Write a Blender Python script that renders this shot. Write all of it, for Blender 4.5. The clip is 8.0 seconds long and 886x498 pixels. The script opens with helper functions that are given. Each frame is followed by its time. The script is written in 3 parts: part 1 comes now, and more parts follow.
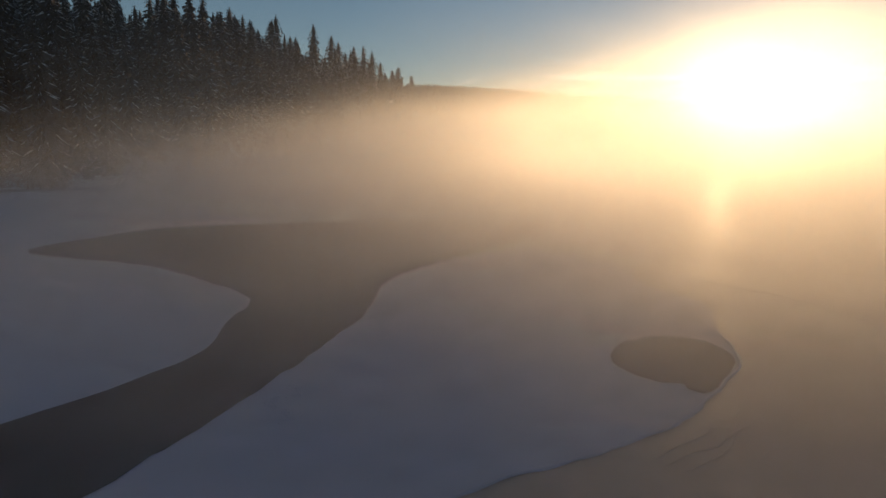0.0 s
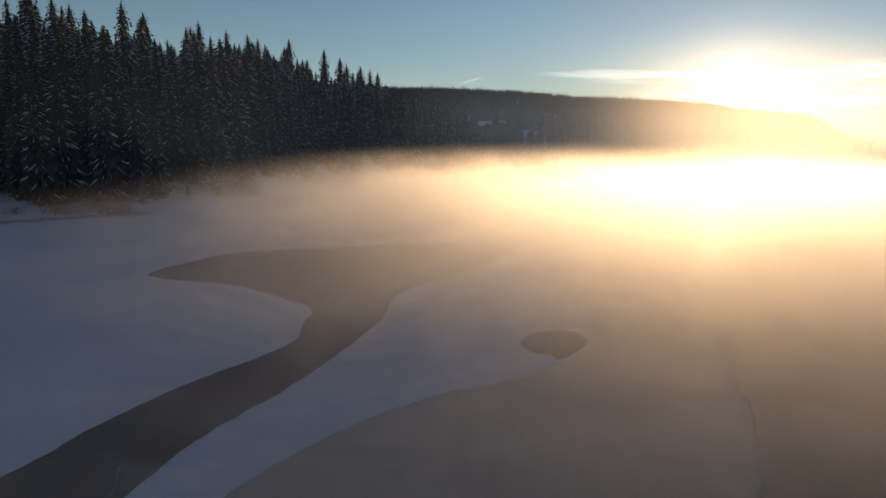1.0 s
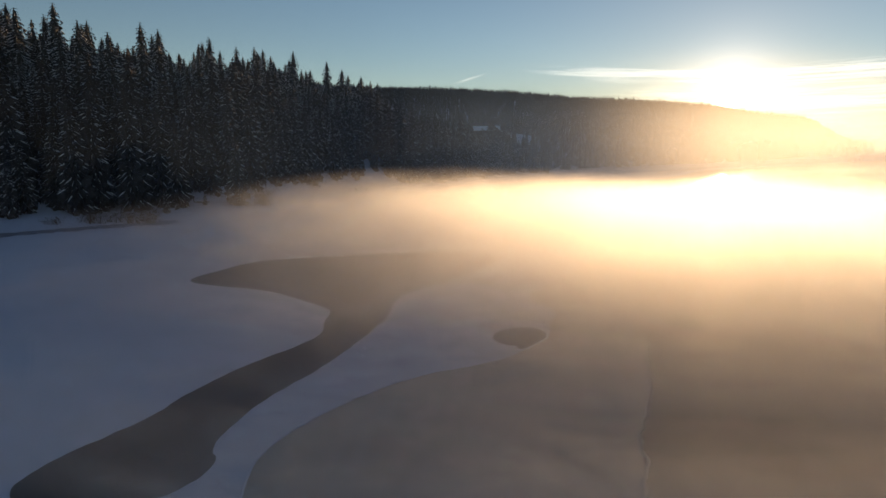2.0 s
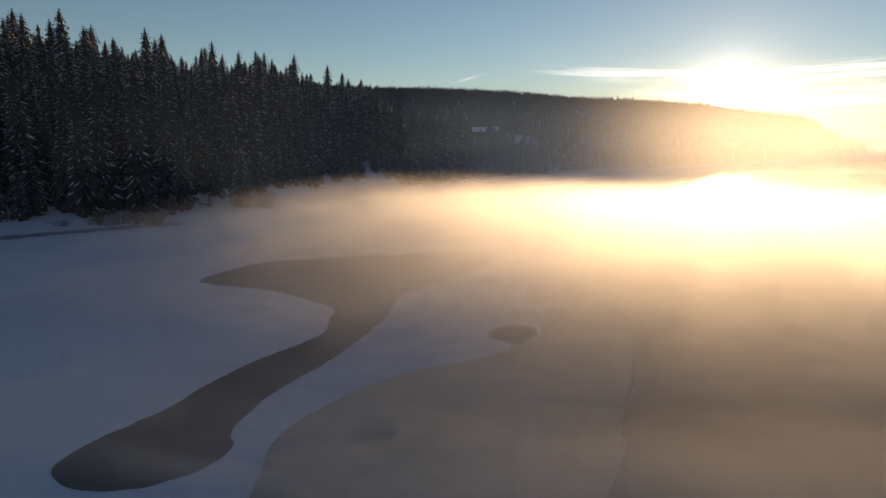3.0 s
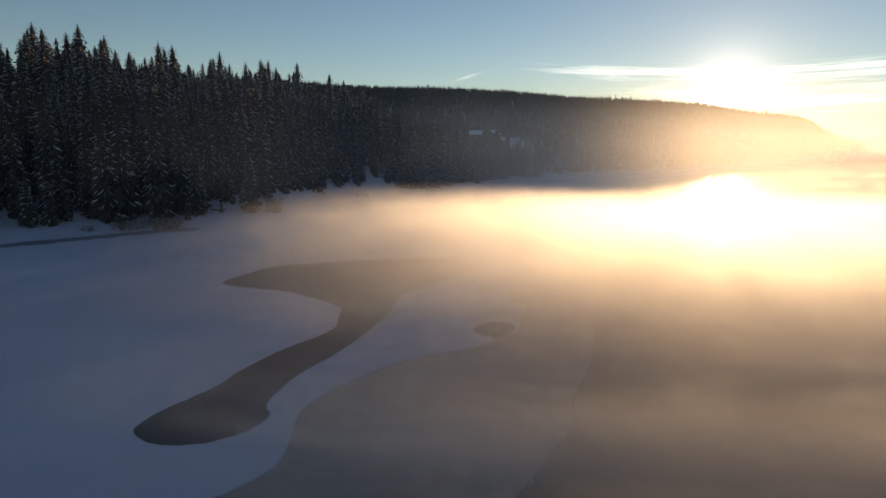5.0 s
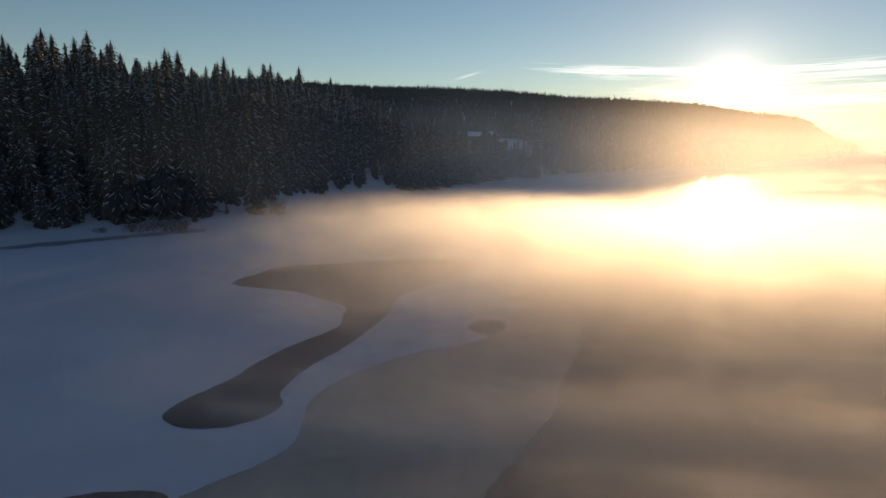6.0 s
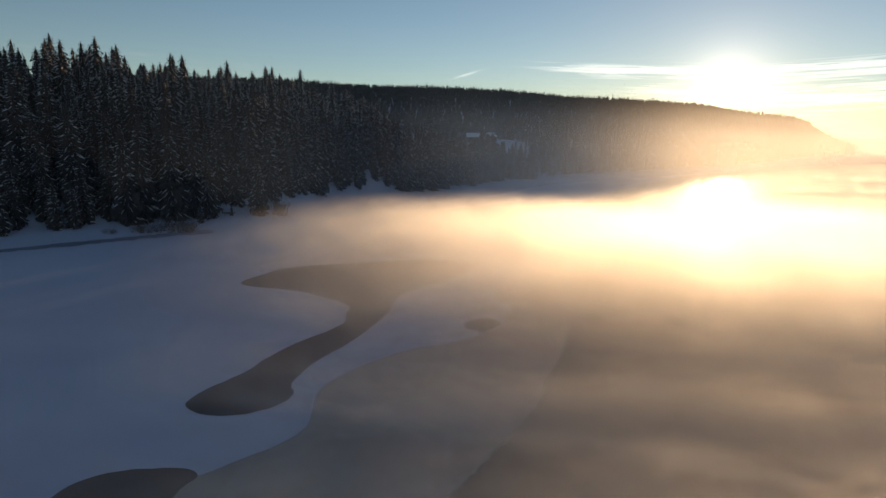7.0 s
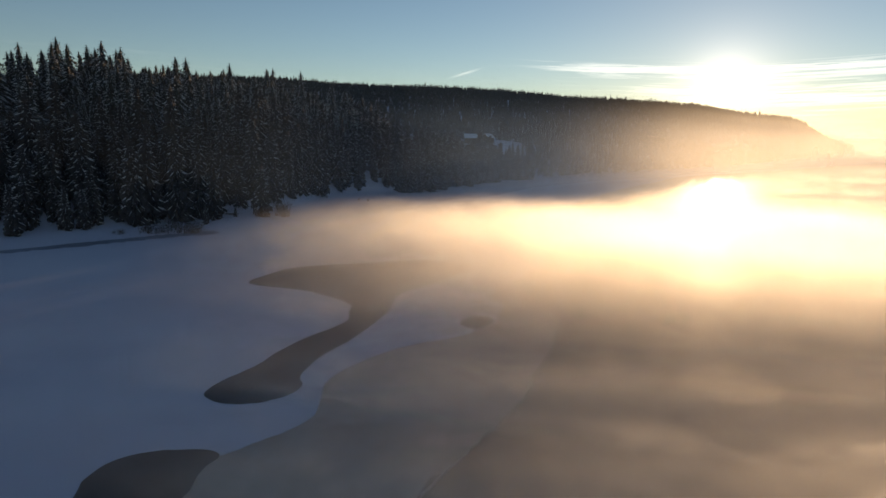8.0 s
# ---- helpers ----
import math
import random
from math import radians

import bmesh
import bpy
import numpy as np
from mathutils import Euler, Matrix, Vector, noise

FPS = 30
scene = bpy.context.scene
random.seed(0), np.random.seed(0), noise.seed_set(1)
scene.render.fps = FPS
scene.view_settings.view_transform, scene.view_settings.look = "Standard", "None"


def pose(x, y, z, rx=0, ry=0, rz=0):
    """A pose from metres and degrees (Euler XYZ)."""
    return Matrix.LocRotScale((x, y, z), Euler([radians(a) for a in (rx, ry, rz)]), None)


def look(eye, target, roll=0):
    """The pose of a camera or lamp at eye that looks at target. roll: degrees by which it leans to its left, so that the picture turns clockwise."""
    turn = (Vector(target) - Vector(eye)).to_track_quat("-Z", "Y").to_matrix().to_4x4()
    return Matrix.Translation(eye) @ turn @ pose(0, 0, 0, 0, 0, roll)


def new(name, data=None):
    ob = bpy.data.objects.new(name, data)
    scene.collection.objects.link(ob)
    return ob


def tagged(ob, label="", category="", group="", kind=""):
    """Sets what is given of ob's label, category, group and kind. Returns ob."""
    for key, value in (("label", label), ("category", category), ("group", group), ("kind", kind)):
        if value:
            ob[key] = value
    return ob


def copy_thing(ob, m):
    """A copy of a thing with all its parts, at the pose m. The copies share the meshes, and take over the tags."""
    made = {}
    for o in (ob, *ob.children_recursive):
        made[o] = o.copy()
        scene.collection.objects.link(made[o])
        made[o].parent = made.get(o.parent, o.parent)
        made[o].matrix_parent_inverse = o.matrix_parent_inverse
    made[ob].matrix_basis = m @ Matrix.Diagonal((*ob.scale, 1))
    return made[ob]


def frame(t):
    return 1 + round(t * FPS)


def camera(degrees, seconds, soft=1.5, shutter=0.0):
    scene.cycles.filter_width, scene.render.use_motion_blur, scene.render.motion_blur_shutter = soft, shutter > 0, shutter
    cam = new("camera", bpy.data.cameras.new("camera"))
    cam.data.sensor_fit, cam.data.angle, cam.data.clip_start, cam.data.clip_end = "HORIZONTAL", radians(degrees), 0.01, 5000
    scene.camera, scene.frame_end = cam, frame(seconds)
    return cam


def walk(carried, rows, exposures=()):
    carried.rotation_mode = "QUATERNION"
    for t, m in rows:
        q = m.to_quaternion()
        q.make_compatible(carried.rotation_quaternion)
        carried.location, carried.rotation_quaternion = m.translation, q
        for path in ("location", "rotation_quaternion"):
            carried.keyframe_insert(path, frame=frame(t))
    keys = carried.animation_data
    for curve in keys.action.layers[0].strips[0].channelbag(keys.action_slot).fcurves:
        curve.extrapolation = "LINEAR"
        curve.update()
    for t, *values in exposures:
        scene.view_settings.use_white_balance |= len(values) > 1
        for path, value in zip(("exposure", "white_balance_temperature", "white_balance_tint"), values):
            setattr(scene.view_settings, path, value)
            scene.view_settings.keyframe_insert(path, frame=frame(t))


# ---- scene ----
cam = camera(74.0, 8.0)
PATH = [
    (0, (-3.145, 15.944, 8.154), (-3.355, 17.9, 7.794), 1.0),
    (0.5, (-1.634, 7.225, 11.093), (-1.849, 9.18, 10.732), 1.1),
    (1, (0.158, -1.739, 13.974), (-0.067, 0.215, 13.61), 0.6),
    (1.5, (1.488, -9.339, 16.473), (1.268, -7.386, 16.105), 0.7),
    (3, (2.663, -16.715, 18.635), (2.447, -14.762, 18.265), 0.7),
    (3.5, (3.158, -19.189, 19.417), (2.942, -17.236, 19.045), 0.7),
    (4, (3.631, -21.66, 20.194), (3.415, -19.707, 19.82), 0.7),
    (4.5, (4.082, -24.127, 20.965), (3.868, -22.174, 20.59), 0.7),
    (6, (5.309, -31.504, 23.244), (5.099, -29.552, 22.865), 0.9),
    (6.5, (5.676, -33.955, 23.993), (5.468, -32.003, 23.612), 0.9),
    (7, (6.021, -36.403, 24.736), (5.815, -34.451, 24.353), 1.0),
    (7.5, (6.344, -38.846, 25.474), (6.142, -36.894, 25.089), 1.1),
    (8, (6.646, -41.286, 26.207), (6.447, -39.334, 25.82), 1.2),
]
walk(cam, [(t, look(eye, target, roll)) for t, eye, target, roll in PATH], [(0.0, -0.36, 7100, 12), (0.5, -0.14, 7100, 12), (1.0, 0.02, 7100, 14), (8.0, 0.13, 7000, 14)])

# ---- light: low sun straight ahead, clear winter sky with thin cirrus ----
SUN_EL, SUN_AZ = 4.45, 18.8                    # degrees; azimuth from +y towards +x
sun_dir = Vector((math.sin(radians(SUN_AZ)) * math.cos(radians(SUN_EL)),
                  math.cos(radians(SUN_AZ)) * math.cos(radians(SUN_EL)), math.sin(radians(SUN_EL))))
scene.cycles.transparent_max_bounces = 72

sun_data = bpy.data.lights.new("sun", "SUN")
sun_data.energy, sun_data.angle, sun_data.color = 5.0, radians(0.6), (1.0, 0.67, 0.36)
sun = new("sun", sun_data)
sun.matrix_world = look(sun_dir * 900, (0, 0, 0))


class Nodes:
    """A node tree with short calls."""

    def __init__(self, tree):
        self.tree = tree
        tree.nodes.clear()

    def add(self, kind, values=None, **props):
        n = self.tree.nodes.new(kind)
        for k, v in props.items():
            setattr(n, k, v)
        for k, v in (values or {}).items():
            if isinstance(v, bpy.types.NodeSocket):
                self.tree.links.new(v, n.inputs[k])
            else:
                n.inputs[k].default_value = v
        return n

    def math(self, op, a, b=0.0, clamp=False):
        return self.add("ShaderNodeMath", {0: a, 1: b}, operation=op, use_clamp=clamp).outputs[0]

    def ramp(self, v, a, b, lo=0.0, hi=1.0, smooth=True):
        n = self.add("ShaderNodeMapRange", {"Value": v, "From Min": a, "From Max": b, "To Min": lo, "To Max": hi})
        n.interpolation_type = "SMOOTHSTEP" if smooth else "LINEAR"
        return n.outputs[0]

    def noise(self, vec, scale, detail=4.0, rough=0.55, warp=0.0):
        return self.add("ShaderNodeTexNoise", {"Vector": vec, "Scale": scale, "Detail": detail, "Roughness": rough, "Distortion": warp}).outputs[0]

    def mix(self, f, a, b):
        n = self.add("ShaderNodeMix", data_type="RGBA")
        for key, v in ((0, f), (6, a), (7, b)):
            if isinstance(v, bpy.types.NodeSocket):
                self.tree.links.new(v, n.inputs[key])
            else:
                n.inputs[key].default_value = v if key == 0 else (*v[:3], 1.0)
        return n.outputs[2]

    def scale(self, vec, xyz, shift=(0, 0, 0), turn=0.0):
        return self.add("ShaderNodeMapping", {"Vector": vec, "Scale": xyz, "Location": shift, "Rotation": (0, 0, turn)}).outputs[0]

    def coords(self, which="Object"):
        return self.add("ShaderNodeTexCoord").outputs[which]

    def out(self, shader, kind="ShaderNodeOutputMaterial"):
        self.add(kind, {"Surface": shader})


def make_world():
    world = bpy.data.worlds.new("sky")
    world.use_nodes = True
    scene.world = world
    n = Nodes(world.node_tree)
    sky = n.add("ShaderNodeTexSky", sky_type="NISHITA", sun_disc=False, sun_elevation=radians(SUN_EL),
                sun_rotation=radians(SUN_AZ), altitude=2200.0, air_density=1.0, dust_density=0.3, ozone_density=1.8)
    way = n.coords("Generated")
    sep = n.add("ShaderNodeSeparateXYZ", {0: way})
    x, y, z = sep.outputs
    toward = n.add("ShaderNodeVectorMath", {0: way, 1: tuple(sun_dir)}, operation="DOT_PRODUCT").outputs["Value"]
    angle = n.math("MULTIPLY", n.math("ARCCOSINE", n.math("MINIMUM", toward, 0.999999)), 57.2958)
    # cirrus: long thin streaks low in the sky, and one short contrail
    az = n.math("MULTIPLY", n.math("ARCTAN2", x, y), 57.2958)
    el = n.math("MULTIPLY", n.math("ARCSINE", z), 57.2958)
    tilt = n.math("SUBTRACT", n.math("ADD", el, n.math("MULTIPLY", az, 0.035)), n.math("MULTIPLY", n.math("MAXIMUM", n.math("SUBTRACT", az, 20.0), 0.0), 0.065))
    field = n.add("ShaderNodeCombineXYZ", {0: n.math("MULTIPLY", az, 0.055), 1: n.math("MULTIPLY", tilt, 1.9)}).outputs[0]
    streak = n.noise(field, 1.3, 7.0, 0.62, 1.6)
    wisp = n.noise(n.scale(field, (3.0, 2.2, 1.0)), 1.0, 6.0, 0.65, 0.4)

    def bell(v, centre, width):
        d = n.math("DIVIDE", n.math("SUBTRACT", v, centre), width)
        return n.math("POWER", 2.718, n.math("MULTIPLY", n.math("MULTIPLY", d, d), -1.0))
    band = n.math("ADD", n.math("MULTIPLY", bell(tilt, 6.25, 0.6), n.ramp(az, -1.5, 8.0)), n.math("MULTIPLY", bell(tilt, 3.9, 2.0), n.ramp(az, 3.0, 20.0, 0.15, 0.95)))
    raw = n.math("ADD", n.math("MULTIPLY", streak, 0.65), n.math("MULTIPLY", wisp, 0.35))
    cirrus = n.math("MULTIPLY", n.ramp(n.math("ADD", raw, n.math("MULTIPLY", band, 0.14)), 0.53, 0.70), n.math("MINIMUM", band, 1.0), clamp=True)
    trail_line = n.math("SUBTRACT", el, n.math("MULTIPLY", n.math("SUBTRACT", az, -4.3), 0.30))
    trail = n.math("MULTIPLY", n.math("MULTIPLY", bell(trail_line, 5.45, 0.10), bell(az, -4.1, 1.05)), 0.8)
    cirrus = n.math("MAXIMUM", cirrus, trail)
    # the sun's disc and the glow of the thin ice haze round it
    disc = n.ramp(angle, 1.9, 0.5, 0.0, 30.0)
    near = n.math("MULTIPLY", n.math("POWER", 2.718, n.math("MULTIPLY", angle, -0.60)), 1.3)
    wide = n.math("MULTIPLY", n.math("POWER", 2.718, n.math("MULTIPLY", angle, -0.10)), 0.08)
    glow = n.math("ADD", n.math("ADD", near, wide), disc)
    base = n.add("ShaderNodeBackground", {"Color": sky.outputs[0], "Strength": 0.118})
    warm = n.add("ShaderNodeBackground", {"Color": (1.0, 0.87, 0.75, 1), "Strength": glow})
    veil = n.add("ShaderNodeBackground", {"Color": (1.0, 0.88, 0.76, 1), "Strength": n.math("MULTIPLY", cirrus, n.ramp(angle, 30, 2, 0.32, 0.5))})
    total = n.add("ShaderNodeAddShader", {0: n.add("ShaderNodeAddShader", {0: base.outputs[0], 1: warm.outputs[0]}).outputs[0], 1: veil.outputs[0]})
    n.out(total.outputs[0], "ShaderNodeOutputWorld")


make_world()

# ---- materials ----


def material(name):
    m = bpy.data.materials.new(name)
    m.use_nodes = True
    return m, Nodes(m.node_tree)


def principled(n, **v):
    names = {"color": "Base Color", "rough": "Roughness", "normal": "Normal", "metal": "Metallic", "spec": "Specular IOR Level"}
    return n.add("ShaderNodeBsdfPrincipled", {names[k]: x for k, x in v.items()}).outputs[0]


def bump(n, height, strength, distance):
    return n.add("ShaderNodeBump", {"Height": height, "Strength": strength, "Distance": distance}).outputs[0]


def snow_material():
    m, n = material("snow")
    p = n.coords()
    big, mid, fine = n.noise(p, 0.03, 4), n.noise(p, 0.35, 5), n.noise(p, 6.0, 3)
    drift = n.noise(n.scale(p, (0.5, 0.14, 1.0), turn=0.5), 1.0, 5, 0.6)
    c = n.mix(n.ramp(big, 0.35, 0.7), (0.47, 0.495, 0.615), (0.57, 0.59, 0.69))
    c = n.mix(n.math("MULTIPLY", n.ramp(mid, 0.5, 0.75), 0.25), c, (0.52, 0.55, 0.62))
    h = n.math("ADD", n.math("MULTIPLY", drift, 0.5), n.math("MULTIPLY", fine, 0.06))
    n.out(principled(n, color=c, rough=0.75, spec=0.2, normal=bump(n, h, 0.5, 0.18)))
    return m


def ice_material(name, dark, light, frost, rough, gloss=0.35):
    """Lake ice: dark where clear, greyer where frost flowers and drifted snow lie on it."""
    m, n = material(name)
    p = n.coords()
    cloud = n.noise(p, 0.09, 6, 0.6, 0.5)
    streak = n.noise(n.scale(p, (0.6, 0.1, 1.0), turn=-0.7), 1.0, 5, 0.6)
    fine = n.noise(p, 3.5, 4)
    k = n.math("MULTIPLY", n.ramp(n.math("ADD", n.math("MULTIPLY", cloud, 0.6), n.math("MULTIPLY", streak, 0.4)), 0.38, 0.66), frost)
    c = n.mix(k, dark, light)
    r = n.ramp(k, 0.0, 1.0, rough, rough + 0.14)
    h = n.math("ADD", n.math("MULTIPLY", fine, 0.3), cloud)
    n.out(principled(n, color=c, rough=r, spec=gloss, normal=bump(n, h, 0.16, 0.02)))
    return m


def needle_material():
    m, n = material("spruce_needles")
    p = n.coords()
    c = n.mix(n.noise(p, 1.7, 4), (0.032, 0.030, 0.036), (0.076, 0.066, 0.066))
    tone = n.add("ShaderNodeObjectInfo").outputs["Random"]
    c = n.mix(n.math("MULTIPLY", tone, 0.5), c, (0.066, 0.056, 0.050))
    n.out(principled(n, color=c, rough=0.8, spec=0.2))
    return m


def far_wood_material():
    """Distant spruces: dark needles, snow lying on the upper sides of the boughs."""
    m, n = material("far_spruce")
    p = n.coords()
    tone = n.add("ShaderNodeNewGeometry").outputs["Random Per Island"]
    c = n.mix(tone, (0.034, 0.036, 0.036), (0.078, 0.074, 0.068))
    k = n.math("MULTIPLY", n.ramp(n.noise(p, 0.9, 4, 0.7), 0.52, 0.66), 0.30)
    n.out(principled(n, color=n.mix(k, c, (0.55, 0.58, 0.65)), rough=0.85, spec=0.15))
    return m


def plain_material(name, a, b, scale, rough):
    m, n = material(name)
    p = n.coords()
    t = n.noise(p, scale, 5, 0.6)
    n.out(principled(n, color=n.mix(t, a, b), rough=rough, normal=bump(n, t, 0.3, 0.03)))
    return m


SNOW = snow_material()
ICE_FROSTED = ice_material("frosted_ice", (0.29, 0.235, 0.21), (0.40, 0.34, 0.315), 0.9, 0.42, 0.6)
ICE_CLEAR = ice_material("clear_ice", (0.095, 0.072, 0.060), (0.17, 0.138, 0.118), 0.8, 0.40, 0.6)
ICE_POOL = ice_material("pool_ice", (0.060, 0.052, 0.056), (0.12, 0.108, 0.114), 0.8, 0.7)
NEEDLES, FAR_WOOD = needle_material(), far_wood_material()
BARK = plain_material("bark", (0.05, 0.038, 0.03), (0.11, 0.085, 0.07), 3.0, 0.9)
TREE_SNOW = plain_material("tree_snow", (0.62, 0.65, 0.72), (0.78, 0.80, 0.84), 1.5, 0.8)

# ---- the ground: a flat frozen lake, a bank and wooded slopes behind it ----
SHORE = [(-260, -300), (-185, -80), (-136, 20), (-98, 71), (-90, 80), (-82, 90), (-70, 103), (-56, 116), (-46, 135), (-44, 160), (-36, 182),
         (-22, 198), (-10, 214), (8, 262), (45, 318), (94, 373), (165, 462), (243, 560), (400, 800), (550, 1010), (740, 1300), (920, 1640), (1060, 1880), (980, 2150)]
LAND = np.array(SHORE + [(980, 3200), (-3000, 3200), (-3000, -300)], float)


def shore_distance(x, y):
    """Metres inland from the lake's edge (minus: out on the lake)."""
    best, inside = np.full(x.shape, 1e9), np.zeros(x.shape, bool)
    for a, b in zip(LAND, np.roll(LAND, -1, 0)):
        t = np.clip(((x - a[0]) * (b[0] - a[0]) + (y - a[1]) * (b[1] - a[1])) / ((b - a) @ (b - a)), 0, 1)
        best = np.minimum(best, np.hypot(x - a[0] - t * (b[0] - a[0]), y - a[1] - t * (b[1] - a[1])))
        if a[1] != b[1]:
            inside ^= ((a[1] > y) != (b[1] > y)) & (x < (b[0] - a[0]) * (y - a[1]) / (b[1] - a[1]) + a[0])
    return np.where(inside, best, -best)


def ease(v, a, b):
    t = np.clip((v - a) / (b - a), 0, 1)
    return t * t * (3 - 2 * t)


def rough_ground(x, y):
    return (np.sin(x * 0.031 + 1.3) * np.cos(y * 0.027) * 1.6 + np.sin(x * 0.09 + y * 0.05) * 0.7 + np.sin(y * 0.13 - x * 0.07 + 2) * 0.45)


RIDGE_U = [-0.9, -0.402, -0.245, -0.13, 0.001, 0.092, 0.218, 0.306, 0.384, 0.445, 0.514, 0.558]
RIDGE_K = [0.090, 0.0817, 0.0725, 0.072, 0.0665, 0.0588, 0.0544, 0.0487, 0.0375, 0.0325, 0.0190, 0.0050]


def height(x, y):
    x, y = np.asarray(x, float), np.asarray(y, float)
    d = shore_distance(x, y)
    far = ease(y + 1.2 * (x + 60), 205, 300)
    bank = np.interp(d, [-1, 0, 2.5, 8, 14, 22], [-0.05, 0.0, 0.5, 1.1, 2.0, 3.0])
    steep = np.interp(d, [14, 30, 60, 95, 200, 900], [0, 12, 25, 30, 35, 45]) * (0.74 + 0.26 * ease(y, 95, 165))
    mild = np.interp(d, [22, 60, 120, 250, 900], [0, 5.5, 10, 12, 18]) + 11 * ease(y, 345, 388) * ease(d, 45, 90) * (1 - 0.65 * ease(y, 388, 432))
    h = bank + steep * (1 - far) + mild * far
    depth = np.maximum(y + 41.3, 1.0)
    u = np.clip((x - 6.6) / depth, -0.9, 0.7)
    crest = np.interp(u, [-0.9, -0.4, 0, 0.3, 0.57], [1750, 1800, 1900, 2000, 2060])
    k = np.interp(u, RIDGE_U, RIDGE_K)
    top = 26.2 + k * crest - 15
    ridge = top * ease(depth, 560, crest - 20) * ease(d, 0, 160)
    h = np.where(depth > 420, np.maximum(h * (1 - 0.5 * ease(u, 0.3, 0.55)), ridge), h)
    h = h + 15 * np.exp(-((x - 98) ** 2 + (y - 455) ** 2) / 75.0 ** 2) * ease(d, 15, 50)
    return np.where(d > 0, h + rough_ground(x, y) * ease(d, 8, 40), 0.0)


def mesh_object(name, verts, faces, mat, parent=None, smooth=False):
    me = bpy.data.meshes.new(name)
    verts = np.asarray(verts, np.float32).reshape(-1, 3)
    faces = np.asarray(faces, np.int32)
    k = faces.shape[1]
    me.vertices.add(len(verts))
    me.vertices.foreach_set("co", verts.ravel())
    me.loops.add(faces.size)
    me.loops.foreach_set("vertex_index", faces.ravel())
    me.polygons.add(len(faces))
    me.polygons.foreach_set("loop_start", np.arange(0, faces.size, k, dtype=np.int32))
    me.polygons.foreach_set("use_smooth", np.full(len(faces), smooth))
    me.update(calc_edges=True)
    me.validate()
    me.materials.append(mat)
    ob = new(name, me)
    ob.parent = parent
    return ob


def grid_mesh(name, xs, ys, z, mat, smooth=True):
    gx, gy = np.meshgrid(xs, ys)
    gz = z(gx, gy)
    n = len(xs)
    i = (np.arange(len(ys) - 1)[:, None] * n + np.arange(n - 1)).ravel()
    return mesh_object(name, np.stack([gx, gy, gz], -1), np.stack([i, i + 1, i + n + 1, i + n], -1), mat, smooth=smooth)


def spaced(*stops):
    """Grid lines: (from, to, step) stretches in turn."""
    return np.unique(np.concatenate([np.arange(a, b + 0.01, s) for a, b, s in stops]))


xs = spaced((-3000, -500, 250), (-480, -160, 16), (-160, 60, 2.5), (60, 300, 10), (300, 1150, 25), (1150, 4000, 285))
ys = spaced((-1000, -50, 95), (-50, 40, 6), (40, 330, 2.5), (330, 900, 18), (900, 2200, 26), (2200, 4600, 300))
ground = grid_mesh("ground", xs, ys, lambda x, y: height(x, y) + 45 * ease(np.hypot(x, y), 2600, 4000), SNOW)
tagged(ground, "smooth windblown snow over frozen lake and hillsides", "ground", kind="structure")


def outline(points, step=0.35, ragged=0.12, seed=0.0):
    """A closed smooth outline through a few turning points, slightly ragged as a melting edge is."""
    p, out = np.array(points, float), []
    m = len(p)
    for i in range(m):
        a, b, c, d = p[i - 1], p[i], p[(i + 1) % m], p[(i + 2) % m]
        count = max(2, int(np.linalg.norm(c - b) / step))
        for t in np.arange(count) / count:
            q = 0.5 * (2 * b + (c - a) * t + (2 * a - 5 * b + 4 * c - d) * t * t + (3 * b - a - 3 * c + d) * t ** 3)
            w = noise.noise_vector(Vector((q[0] * 0.9, q[1] * 0.9, seed))) + 0.5 * noise.noise_vector(Vector((q[0] * 3, q[1] * 3, seed + 9)))
            out.append((q[0] + ragged * w.x, q[1] + ragged * w.y))
    return out


def sheet_from(name, ring, z, mat):
    """A flat filled patch with a closed outline."""
    bm = bmesh.new()
    vs = [bm.verts.new((x, y, z)) for x, y in ring]
    es = [bm.edges.new((a, b)) for a, b in zip(vs, vs[1:] + vs[:1])]
    bmesh.ops.triangle_fill(bm, use_beauty=True, use_dissolve=False, edges=es)
    bmesh.ops.recalc_face_normals(bm, faces=bm.faces)
    if bm.faces and sum(f.normal.z * f.calc_area() for f in bm.faces) < 0:
        bmesh.ops.reverse_faces(bm, faces=bm.faces)
    me = bpy.data.meshes.new(name)
    bm.to_mesh(me)
    bm.free()
    me.materials.append(mat)
    return new(name, me)


CHANNEL = [(-22.6, 11.3), (-22.3, 14.2), (-20.4, 18.8), (-19.5, 23.8), (-17.7, 29), (-15.6, 33.2), (-14.7, 36.5), (-15.4, 40.2), (-16.1, 44.0),
           (-20, 47), (-26, 50.5), (-36.5, 53.2), (-36, 60), (-33, 66.5), (-23.5, 71.6), (-11, 77), (1, 77), (-3, 63), (-9.5, 51), (-9.7, 42.2), (-10.8, 34.6), (-12.2, 28.3),
           (-14.0, 22.6), (-14.6, 18), (-14.3, 16.0), (-13.5, 14.5), (-14.1, 12.1), (-16.4, 9.9), (-19.2, 9.3), (-21.3, 9.9)]
POOL = [(1.0, 38.2), (1.8, 40.0), (3.5, 41.2), (5.3, 41.0), (5.9, 39.2), (5.3, 37.4), (4.5, 36.1), (3.7, 35.3), (3.2, 35.5), (3.1, 36.0), (2.4, 36.0), (1.5, 36.8)]
BAY = [(-23.0, -7), (-24, -4.0), (-23.3, -1.3), (-20.8, 0.4), (-17.1, 1.1), (-15.6, 0.35), (-15.9, -1.9), (-15.6, -6), (-18, -14), (-22, -13)]
